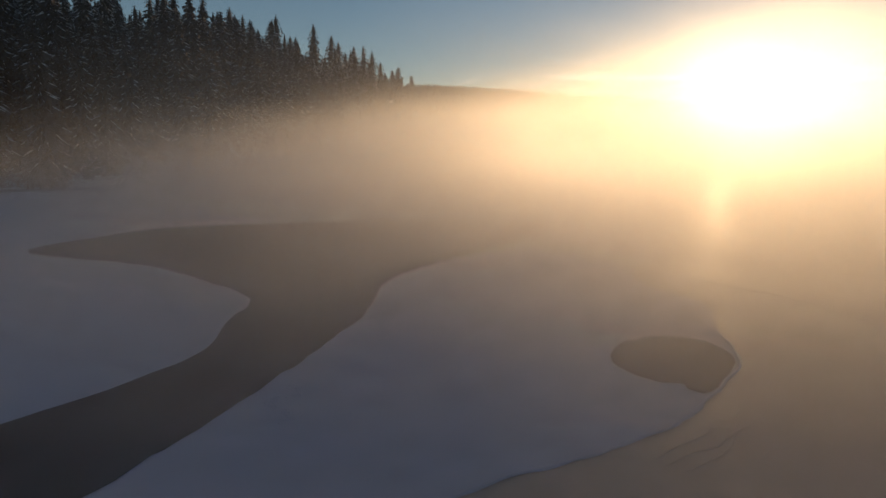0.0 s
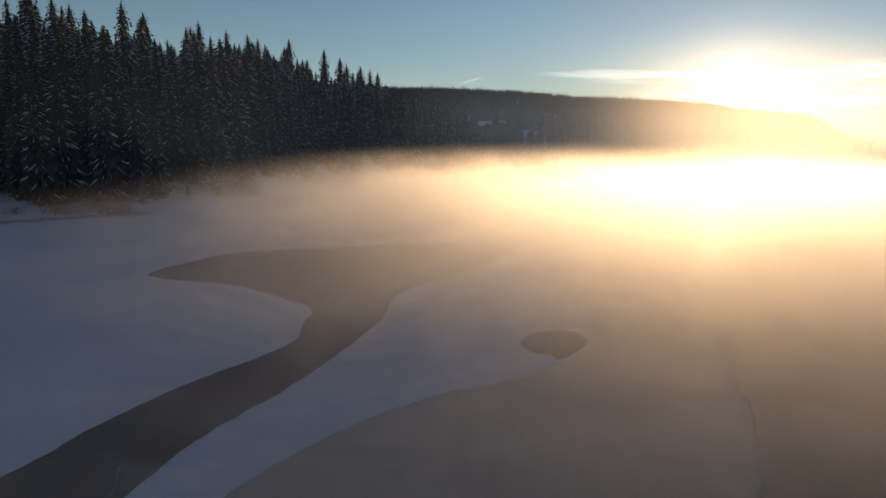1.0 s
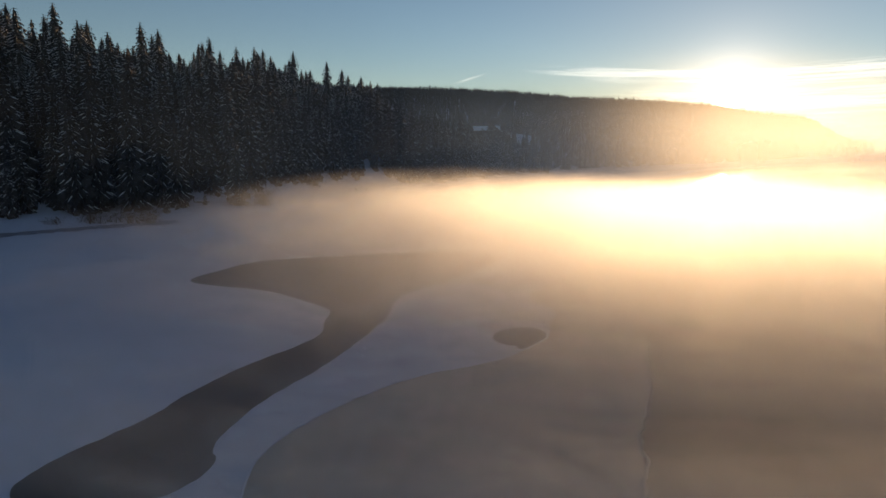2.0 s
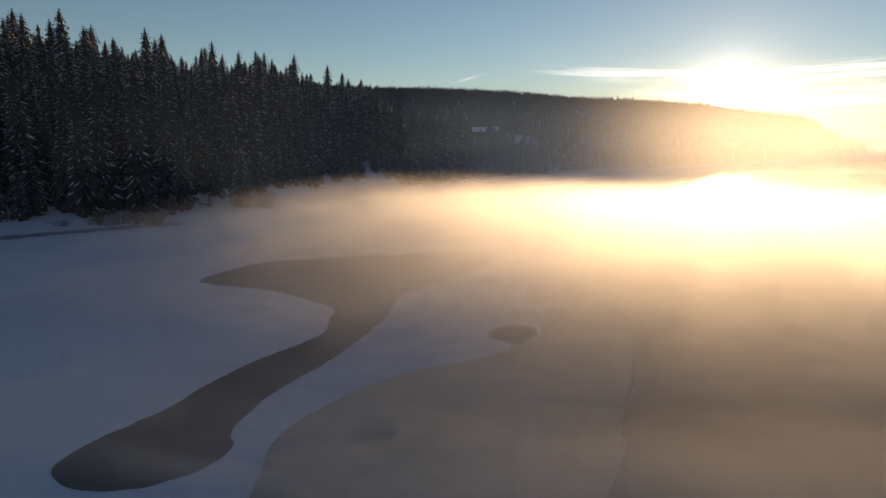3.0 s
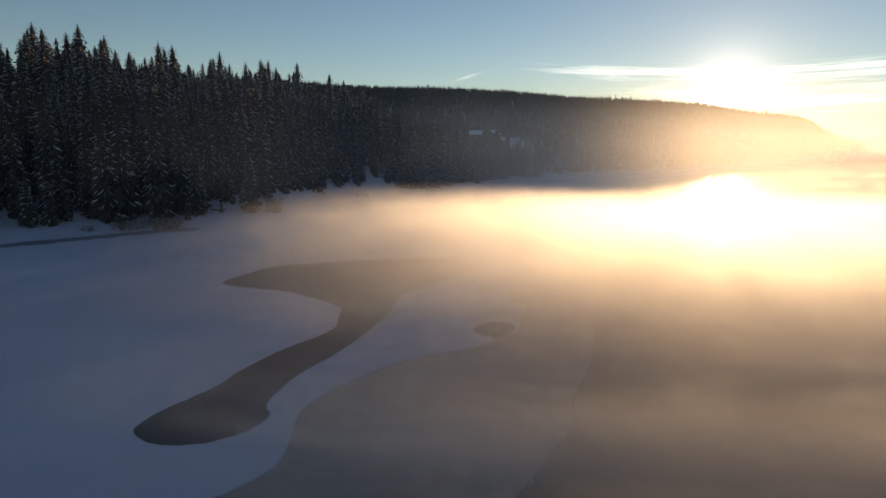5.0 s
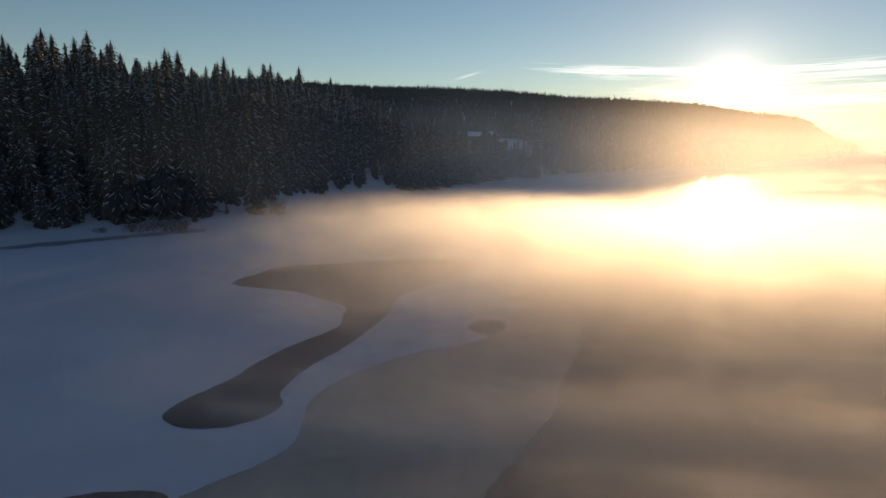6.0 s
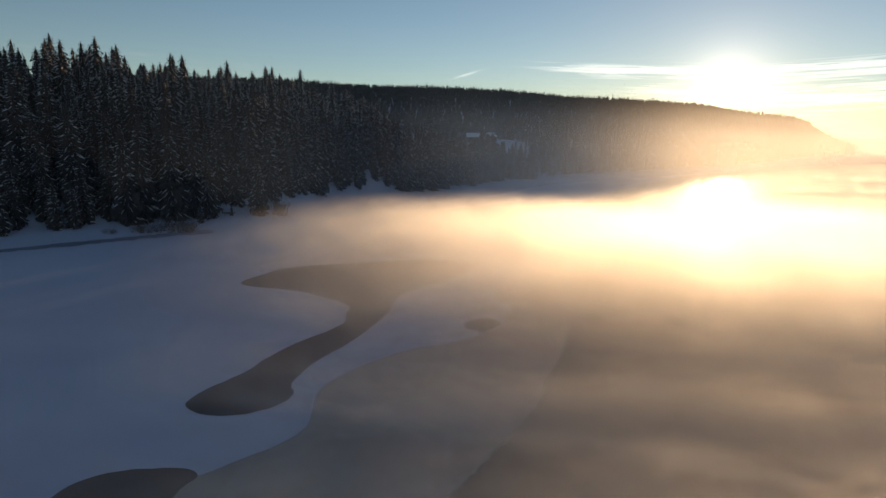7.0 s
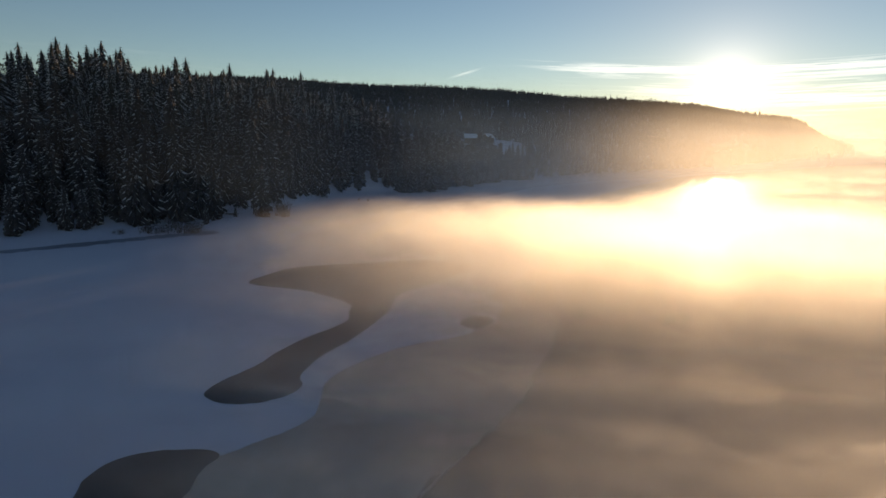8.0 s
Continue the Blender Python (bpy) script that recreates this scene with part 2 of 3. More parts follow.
LAKE = [(-15.9, -6), (-16.1, -1.7), (-15.4, 0.5), (-13.4, 3.1), (-11.7, 5.2), (-10.3, 8.0), (-10.7, 11.4), (-11.4, 15.6), (-10.2, 19.8), (-7.2, 24.9), (-3.8, 28.6),
        (-0.4, 30.9), (2.2, 33), (4.4, 36), (6.0, 38.6), (6.4, 42), (7.3, 47.2), (5, 54), (13, 72), (20, 112), (30, 180), (90, 310), (200, 460), (700, 900),
        (900, 300), (400, 0), (120, -120), (20, -120), (-12, -40)]
CLEAR = [(1.2, -3.2), (3.1, 0.9), (7, 9.2), (9.9, 16.4), (10.5, 20.6), (11.7, 24.5), (13.2, 29.6), (13.9, 33.8), (15.1, 40), (15.1, 43.5), (13.2, 48), (10.8, 50.8), (8, 53.4), (12, 62),
         (20, 86), (34, 130), (110, 290), (600, 700), (800, 300), (120, -80), (20, -90), (-2, -30)]
for nm, pts, z, mat, label, seed in (
        ("lake_ice", LAKE, 0.012, ICE_FROSTED, "grey frosted lake ice with drifted snow film", 1.0),
        ("clear_ice", CLEAR, 0.020, ICE_CLEAR, "dark clear lake ice with faint tracks", 2.0),
        ("channel_ice", CHANNEL, 0.016, ICE_POOL, "dark bare ice tongue winding through the snow", 3.0),
        ("pool_ice", POOL, 0.026, ICE_POOL, "small dark patch of bare ice in snow", 4.0),
        ("bay_ice", BAY, 0.018, ICE_POOL, "dark rounded bay of bare ice", 5.0)):
    patch = sheet_from(nm, outline(pts, 0.4 if nm not in ("lake_ice", "clear_ice") else 1.2, 0.14, seed), z, mat)
    tagged(patch, label, "ice", kind="structure")

# ---- spruces ----


def spruce_data(rng, tall, whorls, arms, fine, slim=1.0):
    """Vertices and triangles of a crown and of the snow on it, for one spruce of that height."""
    crown_v, crown_f, snow_v, snow_f = [], [], [], []
    reach = slim * min(tall * rng.uniform(0.18, 0.22), 4.2)
    # the dense inner mass of twigs, a ragged spire of overlapping tiers
    sides, tiers = 8, 11 if fine else 8
    for i in range(tiers):
        t0 = i / tiers
        z0, r0 = tall * (0.04 + 0.92 * t0), reach * 0.56 * (1 - t0) ** 0.68 + 0.05
        b = len(crown_v)
        crown_v.append((0, 0, min(tall * 0.965, z0 + tall * 1.7 / tiers)))
        for k in range(sides):
            q = r0 * (rng.uniform(0.9, 1.2) if k % 2 else rng.uniform(0.55, 0.8))
            a = 6.283 * (k + rng.uniform(-0.3, 0.3)) / sides + i
            crown_v.append((math.cos(a) * q, math.sin(a) * q, z0 + rng.uniform(-0.4, 0.2)))
        crown_f += [(b, b + 1 + k, b + 1 + (k + 1) % sides) for k in range(sides)]
    lean = rng.uniform(0, 6.283)
    for w in range(whorls):
        t = ((w + rng.uniform(0, 0.5)) / whorls) ** 0.9
        z = tall * (0.05 + 0.935 * t)
        count = max(4, round(arms * (1.0 - 0.5 * t)))
        for a in range(count):
            turn = 2 * math.pi * (a + rng.uniform(-0.35, 0.35)) / count + w * 1.9
            r = reach * ((1 - t) ** 0.56 + 0.02) * rng.uniform(0.62, 1.18) * (1 + 0.12 * math.cos(turn - lean))
            if t < 0.12:
                r *= 0.8
            c, s = math.cos(turn), math.sin(turn)
            wide = min(r * 0.26, 0.55) * rng.uniform(0.7, 1.2) + 0.03
            drop = r * rng.uniform(0.42, 0.82) * (1.0 - 0.3 * t)
            base = len(crown_v)

            def at(f, side, dz):
                return (c * r * f - s * side, s * r * f + c * side, z + dz)
            # a bough: a ridged blade with side twigs that hang, its tip turned up a little
            crown_v += [at(0, 0, 0), at(0.45, wide, -drop * 0.66), at(0.45, -wide, -drop * 0.66), at(0.6, 0, -drop * 0.40),
                        at(0.82, wide * 0.75, -drop * 1.08), at(0.82, -wide * 0.75, -drop * 1.08), at(1.0, 0, -drop * 0.84)]
            crown_f += [(base, base + 3, base + 1), (base, base + 2, base + 3), (base + 3, base + 6, base + 4), (base + 3, base + 5, base + 6)]
            if fine:
                e = len(crown_v)
                crown_v += [at(0.66, wide * 1.25, -drop * 1.35 - 0.12), at(0.66, -wide * 1.25, -drop * 1.35 - 0.12), at(0.92, 0, -drop * 1.45 - 0.1)]
                crown_f += [(base + 1, base + 3, e), (base + 3, base + 2, e + 1), (base + 4, base + 6, e + 2), (base + 3, base + 4, e), (base + 5, base + 3, e + 1)]
            if rng.random() < 0.75 and t < 0.9:
                b, k = len(snow_v), rng.uniform(0.06, 0.17) * wide
                up = 0.05
                snow_v += [at(0.36, 0, -drop * 0.20 + up), at(0.64, k, -drop * 0.50 + up), at(0.64, -k, -drop * 0.50 + up), at(0.66, 0, -drop * 0.42 + up + 0.06), at(1.0, 0, -drop * 0.82 + up)]
                snow_f += [(b, b + 3, b + 1), (b, b + 2, b + 3), (b + 3, b + 4, b + 1), (b + 3, b + 2, b + 4)]
    return (np.array(crown_v), np.array(crown_f)), (np.array(snow_v), np.array(snow_f))


def trunk_data(tall, rng):
    """A tapered trunk, slightly bent, with a leader at the top."""
    v, f, sides = [], [], 6
    rings = [(0.0, 0.0145), (0.02, 0.0115), (0.25, 0.009), (0.55, 0.006), (0.85, 0.0025), (1.0, 0.0006)]
    bend = rng.uniform(-0.12, 0.12)
    for i, (t, r) in enumerate(rings):
        for k in range(sides):
            a = 2 * math.pi * k / sides
            v.append((math.cos(a) * r * tall + bend * math.sin(t * 3), math.sin(a) * r * tall, t * tall - (0.5 if i == 0 else 0)))
        if i:
            o = (i - 1) * sides
            for k in range(sides):
                f += [(o + k, o + (k + 1) % sides, o + sides + (k + 1) % sides), (o + k, o + sides + (k + 1) % sides, o + sides + k)]
    return np.array(v), np.array(f)


def spruce(rng, tall, label):
    tree = new("spruce_tree")
    crown, snow = spruce_data(rng, tall, int(tall * 1.55), 11, True, 0.95)
    mesh_object("trunk", *trunk_data(tall, rng), BARK, tree)
    mesh_object("crown", *crown, NEEDLES, tree)
    ob = mesh_object("snow", *snow, TREE_SNOW, tree)
    tagged(ob, "snow clinging to the boughs", kind="stuff")
    return tagged(tree, label, "tree", "spruces along the lake shore")


rng = random.Random(7)


def scatter(x0, x1, y0, y1, step, keep):
    """Jittered places on land."""
    gx, gy = np.meshgrid(np.arange(x0, x1, step), np.arange(y0, y1, step))
    r = np.random.RandomState(int(step * 10 + x0 * -1 + y1))
    gx = gx + r.uniform(-0.45, 0.45, gx.shape) * step
    gy = gy + r.uniform(-0.45, 0.45, gy.shape) * step
    x, y = gx.ravel(), gy.ravel()
    d = shore_distance(x, y)
    ok = keep(x, y, d)
    x, y, d = x[ok], y[ok], d[ok]
    return x, y, d, height(x, y)


VARIANTS = [spruce(rng, tall, "tall dark green spruce with snow-laden drooping boughs on the bank") for tall in (11, 14, 16, 18, 20, 23)]
px, py, pd, pz = scatter(-190, 30, 30, 300, 4.6, lambda x, y, d: (d > np.where((y > 128) & (y < 200), 16, 9)) & (d < 36) & (np.hypot(x + 60, y - 120) > 11) & (np.hypot(x + 73, y - 108) > 5) & (y > 62 - 0.5 * (x + 95)) & (x > -1.0 * (y + 62)))
order = np.argsort(pd)[:300]
used = set()
for i in order:
    v = rng.randrange(6)
    m = Matrix.Translation((px[i], py[i], pz[i] - 0.1)) @ pose(0, 0, 0, rng.uniform(-1.5, 1.5), rng.uniform(-1.5, 1.5), rng.uniform(0, 360)) @ Matrix.Scale(rng.uniform(0.78, 1.14), 4)
    if v not in used:
        used.add(v)
        VARIANTS[v].matrix_basis = m
    else:
        loc, rot, sc = m.decompose()
        t = copy_thing(VARIANTS[v], Matrix.LocRotScale(loc, rot, None))
        t.scale = sc


def woods(name, places, kinds, scales, label):
    """Many spruces joined: distant woods. A kind is a crown alone, or a crown and the snow on it."""
    r = np.random.RandomState(5)
    heaps = {"crown": ([], []), "snow": ([], [])}
    total = {"crown": 0, "snow": 0}
    for x, y, z in places:
        kind = kinds[r.randint(len(kinds))]
        a, s = r.uniform(0, 6.283), r.uniform(*scales)
        c, q, tall = math.cos(a) * s, math.sin(a) * s, s * r.uniform(0.88, 1.14)
        for key, (v, f) in zip(("crown", "snow"), kind if isinstance(kind[0], tuple) else (kind,)):
            heaps[key][0].append(np.stack([v[:, 0] * c - v[:, 1] * q + x, v[:, 0] * q + v[:, 1] * c + y, v[:, 2] * tall + z], -1))
            heaps[key][1].append(f + total[key])
            total[key] += len(v)
    ob = mesh_object(name, np.concatenate(heaps["crown"][0]), np.concatenate(heaps["crown"][1]), FAR_WOOD)
    tagged(ob, label, "woods", kind="stuff")
    if total["snow"]:
        tagged(mesh_object("snow", np.concatenate(heaps["snow"][0]), np.concatenate(heaps["snow"][1]), TREE_SNOW, ob), "snow clinging to the boughs", kind="stuff")
    return ob


def far_kind(rng, tall, tiers, sides):
    """A slim ragged spire of drooping tiers."""
    v, f = [], []
    for i in range(tiers):
        t = i / tiers
        z, r = tall * (0.06 + 0.90 * t), tall * 0.15 * (1 - t) ** 0.85 + 0.12
        b = len(v)
        v.append((0, 0, min(tall, z + tall * 1.7 / tiers)))
        for k in range(sides):
            a = 6.283 * (k + rng.uniform(-0.3, 0.3)) / sides + i
            q = r * (rng.uniform(0.85, 1.2) if k % 2 else rng.uniform(0.45, 0.7))
            v.append((math.cos(a) * q, math.sin(a) * q, z + rng.uniform(-0.3, 0.3) - 0.2 * q))
        f += [(b, b + 1 + k, b + 1 + (k + 1) % sides) for k in range(sides)]
    return np.array(v), np.array(f)


mid_kinds = [spruce_data(rng, tall, int(tall * 1.35), 9, False) for tall in (10, 12, 14, 15, 17, 21)]
far_kinds = [far_kind(rng, tall, 5, 8) for tall in (13, 15, 17, 19)]
x, y, d, z = scatter(-360, 60, 20, 330, 5.7, lambda x, y, d: (d >= 34) & (d < 150) & (y > 62 - 0.5 * (x + 95)) & (x + 75 > -1.0 * (y + 40)))
woods("slope_woods", np.stack([x, y, z], -1), mid_kinds, (0.82, 1.13), "dense dark spruce forest dusted with snow on the slope")


def far_keep(x, y, d):
    u = (x - 6.6) / (y + 41.3)
    clearing = (np.hypot((x + 12) / 30, (y - 372) / 13) < 1) | (np.hypot((x - 40) / 45, (y - 470) / 16) < 1) | (np.hypot((x + 25) / 9, (y - 318) / 8) < 1)
    clearing |= (y > 364) & (y < 690) & (u + 0.02 * np.sin(y * 0.11) + 0.015 * np.sin(x * 0.3) < 0.015) & (u > -0.32)      # open field behind the cabins
    return (d > 10) & ~((y < 300) & (d < 120) & (y < 330)) & (u > -0.8) & ~clearing


x, y, d, z = scatter(-400, 420, 200, 700, 6.6, far_keep)
low = (x > -70) & (x < 40) & (y > 285) & (y < 375)
woods("young_woods", np.stack([x, y, z], -1)[low], mid_kinds[:3], (0.62, 0.95), "young spruces below the cabins on the slope")
x, y, d, z = x[~low], y[~low], d[~low], z[~low]
woods("shore_woods", np.stack([x, y, z], -1), mid_kinds[1:5], (0.78, 1.12), "spruce forest in haze along the far shore")
x2, y2, d2, z2 = scatter(-1500, 1100, 700, 2030, 10.5, far_keep)
woods("ridge_woods", np.stack([x2, y2, z2], -1), far_kinds, (0.85, 1.25), "hazy spruce forest over the distant ridge")


# ---- single things on the bank and on the ice ----


def ground_z(x, y):
    return float(height(np.array([x]), np.array([y]))[0])


def stand(tree, x, y, size, turn):
    t = copy_thing(tree, pose(x, y, ground_z(x, y) - 0.1, 0, 0, turn))
    t.scale = (size, size, size)
    return t


lone = stand(VARIANTS[3], -63.5, 123.0, 0.92, 40)
tagged(lone, "broad snow-dusted spruce standing alone on the open bank")
tagged(stand(VARIANTS[0], -73.0, 108.0, 0.52, 100), "young spruce bent under snow at the forest edge")
tagged(stand(VARIANTS[1], -69.5, 118.5, 0.24, 10), "tiny snow-covered spruce sapling on the bank")


def twig_mesh(rng, count, tall, spread):
    """Thin bare twigs that fan out from the ground."""
    v, f = [], []
    for _ in range(count):
        a, lean = rng.uniform(0, 6.283), rng.uniform(0.1, 1.0)
        x0, y0 = rng.uniform(-1, 1) * spread * 0.45, rng.uniform(-1, 1) * spread * 0.3
        h = tall * rng.uniform(0.5, 1.0)
        pts = [(x0 + math.cos(a) * lean * spread * 0.5 * t * t, y0 + math.sin(a) * lean * spread * 0.5 * t * t, h * t - 0.1) for t in (0, 0.5, 1.0)]
        b = len(v)
        for (px_, py_, pz_), r in zip(pts, (0.035, 0.022, 0.006)):
            for k in range(3):
                v.append((px_ + r * math.cos(2.094 * k), py_ + r * math.sin(2.094 * k), pz_))
        for s in (0, 3):
            for k in range(3):
                p, q = b + s + k, b + s + (k + 1) % 3
                f += [(p, q, q + 3), (p, q + 3, p + 3)]
        for _ in range(5):
            t = rng.uniform(0.4, 0.95)
            m = Vector(pts[1]).lerp(Vector(pts[2]), (t - 0.4) / 0.6)
            e = m + Vector((rng.uniform(-1, 1), rng.uniform(-1, 1), rng.uniform(0.1, 0.9))) * tall * 0.22
            b2 = len(v)
            v += [(m.x + 0.015, m.y, m.z), (m.x - 0.015, m.y, m.z), (m.x, m.y, m.z + 0.03), tuple(e)]
            f += [(b2, b2 + 1, b2 + 3), (b2 + 1, b2 + 2, b2 + 3), (b2 + 2, b2, b2 + 3)]
    return np.array(v), np.array(f)


def shrub(x, y, tall, spread, count, label):
    bush = new("shrub")
    ob = mesh_object("twigs", *twig_mesh(rng, count, tall, spread), BARK, bush)
    ob["kind"] = "stuff"
    bush.matrix_basis = pose(x, y, ground_z(x, y), 0, 0, rng.uniform(-20, 20))
    return tagged(bush, label, "shrub")


shrub(-58.5, 126.0, 5.0, 4.6, 130, "bare leafless shrub beside the lone spruce")
shrub(-74.0, 99.0, 3.6, 9.0, 230, "low dark tangle of bare brush at the water's edge")
shrub(-80.0, 95.0, 2.6, 6.0, 120, "low dark tangle of bare brush at the water's edge")
shrub(-86.0, 90.5, 1.4, 3.5, 45, "thin bare brush poking through the snow")


def tube(points, radii, sides=7):
    v, f = [], []
    for i, (p, r) in enumerate(zip(points, radii)):
        ahead = (Vector(points[min(i + 1, len(points) - 1)]) - Vector(points[max(i - 1, 0)])).normalized()
        side = ahead.cross(Vector((0, 0, 1))).normalized() if abs(ahead.z) < 0.95 else Vector((1, 0, 0))
        up = side.cross(ahead)
        for k in range(sides):
            a = 2 * math.pi * k / sides
            v.append(tuple(Vector(p) + side * r * math.cos(a) + up * r * math.sin(a)))
        if i:
            o = (i - 1) * sides
            for k in range(sides):
                f += [(o + k, o + (k + 1) % sides, o + sides + (k + 1) % sides), (o + k, o + sides + (k + 1) % sides, o + sides + k)]
    for o in (0, (len(points) - 1) * sides):
        f += [(o, o + k, o + k + 1) for k in range(1, sides - 1)]
    return np.array(v), np.array(f)


log = new("fallen_log")
mesh_object("trunk", *tube([(-1.8, 0, 0.22), (-0.6, 0.1, 0.25), (0.7, 0.0, 0.24), (1.9, 0.15, 0.3)], (0.24, 0.22, 0.19, 0.13)), BARK, log)
mesh_object("snow", *tube([(-1.5, 0.02, 0.44), (-0.3, 0.08, 0.46), (0.9, 0.02, 0.42), (1.5, 0.1, 0.38)], (0.06, 0.12, 0.11, 0.05)), TREE_SNOW, log)
log.matrix_basis = pose(-71.0, 119.5, ground_z(-71.0, 119.5), 0, 0, 15)
tagged(log, "dark fallen log capped with snow on the bank", "log")


def stump():
    s = new("tree_stump")
    mesh_object("stem", *tube([(0, 0, -0.2), (0, 0, 0.25), (0.02, 0, 0.75)], (0.34, 0.27, 0.24)), BARK, s)
    mesh_object("snow", *tube([(0.02, 0, 0.76), (0.02, 0, 0.86), (0.02, 0, 0.93)], (0.26, 0.20, 0.05)), TREE_SNOW, s)
    return tagged(s, "dark tree stump with a cap of snow above the beach", "stump", "stumps above the beach")


first_stump = stump()
for i, (x, y) in enumerate(((-59.5, 163.0), (-57.0, 165.5), (-47.0, 172.0), (-44.0, 174.5))):
    place = pose(x, y, ground_z(x, y), 0, 0, 70 * i)
    if i:
        copy_thing(first_stump, place)
    else:
        first_stump.matrix_basis = place

WOOD_DARK = plain_material("weathered_boards", (0.06, 0.045, 0.035), (0.13, 0.10, 0.08), 2.0, 0.85)
GLASS_DARK = plain_material("dark_window", (0.02, 0.022, 0.025), (0.03, 0.03, 0.035), 1.0, 0.15)


def box(bm, x0, x1, y0, y1, z0, z1):
    vs = [bm.verts.new((x, y, z)) for x in (x0, x1) for y in (y0, y1) for z in (z0, z1)]
    for q in ((0, 1, 3, 2), (4, 6, 7, 5), (0, 4, 5, 1), (2, 3, 7, 6), (0, 2, 6, 4), (1, 5, 7, 3)):
        bm.faces.new([vs[k] for k in q])


def part(name, bm, mat, parent, label=""):
    bmesh.ops.recalc_face_normals(bm, faces=bm.faces)
    me = bpy.data.meshes.new(name)
    bm.to_mesh(me)
    bm.free()
    me.materials.append(mat)
    ob = new(name, me)
    ob.parent = parent
    return tagged(ob, label)


def slab_roof(bm, long, wide, rise, eave, thick, lift):
    """Two roof slopes as one folded slab with thickness, ridge along x."""
    a, b = long / 2 + 0.5, wide / 2 + 0.5
    rows = [(-b, eave - rise * 0.5 / (wide / 2)), (0, eave + rise), (b, eave - rise * 0.5 / (wide / 2))]
    vs = [[bm.verts.new((x, y, z + lift + t)) for t in (0, thick) for y, z in rows] for x in (-a, a)]
    for s in (0, 1):
        bm.faces.new([vs[0][s], vs[0][s + 1], vs[1][s + 1], vs[1][s]])
        bm.faces.new([vs[0][s + 3], vs[1][s + 3], vs[1][s + 4], vs[0][s + 4]])
    for e in vs:
        bm.faces.new([e[0], e[1], e[4], e[3]])
        bm.faces.new([e[1], e[2], e[5], e[4]])
    for k in (0, 2):
        bm.faces.new([vs[0][k], vs[1][k], vs[1][k + 3], vs[0][k + 3]])


def cabin(long, wide, eave, rise, label):
    c = new("cabin")
    bm = bmesh.new()
    box(bm, -long / 2, long / 2, -wide / 2, wide / 2, -1.0, eave)
    for x in (-long / 2, long / 2):
        e = 0.12 if x > 0 else -0.12
        p = [bm.verts.new((q, y, z)) for q in (x, x - e) for y, z in ((-wide / 2, eave), (wide / 2, eave), (0, eave + rise))]
        bm.faces.new(p[:3])
        bm.faces.new(p[3:])
        for s, t in ((0, 1), (1, 2), (2, 0)):
            bm.faces.new([p[s], p[t], p[t + 3], p[s + 3]])
    part("wall", bm, WOOD_DARK, c)
    bm = bmesh.new()
    slab_roof(bm, long, wide, rise, eave, 0.16, 0.03)
    roof = part("roof", bm, WOOD_DARK, c)
    bm = bmesh.new()
    slab_roof(bm, long - 0.3, wide - 0.3, rise, eave, 0.45, 0.2)
    part("roof_snow", bm, TREE_SNOW, roof, "thick snow on the roof")
    bm = bmesh.new()
    box(bm, -long * 0.2, -long * 0.2 + 0.7, 0.3, 1.0, eave + rise * 0.5, eave + rise + 1.1)
    part("chimney", bm, BARK, roof)
    for x in (-long * 0.28, long * 0.28):
        bm = bmesh.new()
        box(bm, x - 0.6, x + 0.6, -wide / 2 - 0.06, -wide / 2 + 0.05, 0.9, 2.0)
        part("window", bm, GLASS_DARK, c)
    bm = bmesh.new()
    box(bm, -0.5, 0.5, -wide / 2 - 0.07, -wide / 2 + 0.05, 0.0, 2.05)
    part("door", bm, BARK, c)
    return tagged(c, label, "cabin")


for x, y, turn, long, wide, eave, rise, label in (
        (-17.5, 381, 8, 10.5, 7.0, 2.6, 2.4, "dark wooden cabin with deep snow on its roof"),
        (-6.5, 384, 62, 8.0, 6.0, 3.0, 2.2, "smaller wooden cabin with snow on its gabled roof")):
    hut = cabin(long, wide, eave, rise, label)
    hut.matrix_basis = pose(x, y, ground_z(x, y) + 0.3, 0, 0, turn)


def strip(name, points, width, tall, mat, label, wander=0.0, dashes=None, step=0.35, category="ice"):
    """A low rounded seam or ridge that lies along a line on the ice."""
    p, path = np.array(points, float), []
    for i in range(len(p) - 1):
        a, b, c, d = p[max(i - 1, 0)], p[i], p[i + 1], p[min(i + 2, len(p) - 1)]
        for t in np.arange(0, 1, max(0.01, step / max(0.05, np.linalg.norm(c - b)))):
            path.append(0.5 * (2 * b + (c - a) * t + (2 * a - 5 * b + 4 * c - d) * t * t + (3 * b - a - 3 * c + d) * t ** 3))
    path = np.array(path + [p[-1]])
    v, f, r = [], [], random.Random(len(path))
    for i, q in enumerate(path):
        ahead = path[min(i + 1, len(path) - 1)] - path[max(i - 1, 0)]
        ahead = ahead / max(1e-6, np.hypot(*ahead))
        side = np.array([-ahead[1], ahead[0]])
        wob = noise.noise(Vector((q[0] * 0.8, q[1] * 0.8, 3.0))) * wander
        w = width * r.uniform(0.6, 1.4)
        for k, h in ((-0.5, 0.0), (-0.18, 0.8), (0.15, 1.0), (0.5, 0.0)):
            s = q + side * (k * w + wob)
            v.append((s[0], s[1], 0.022 + h * tall * r.uniform(0.5, 1.2)))
        if i and not (dashes and (i // dashes) % 2):
            o = 4 * (i - 1)
            for k in range(3):
                f += [(o + k, o + k + 4, o + k + 5), (o + k, o + k + 5, o + k + 1)]
    ob = mesh_object(name, v, f, mat, smooth=True)
    return tagged(ob, label, category, kind="structure")


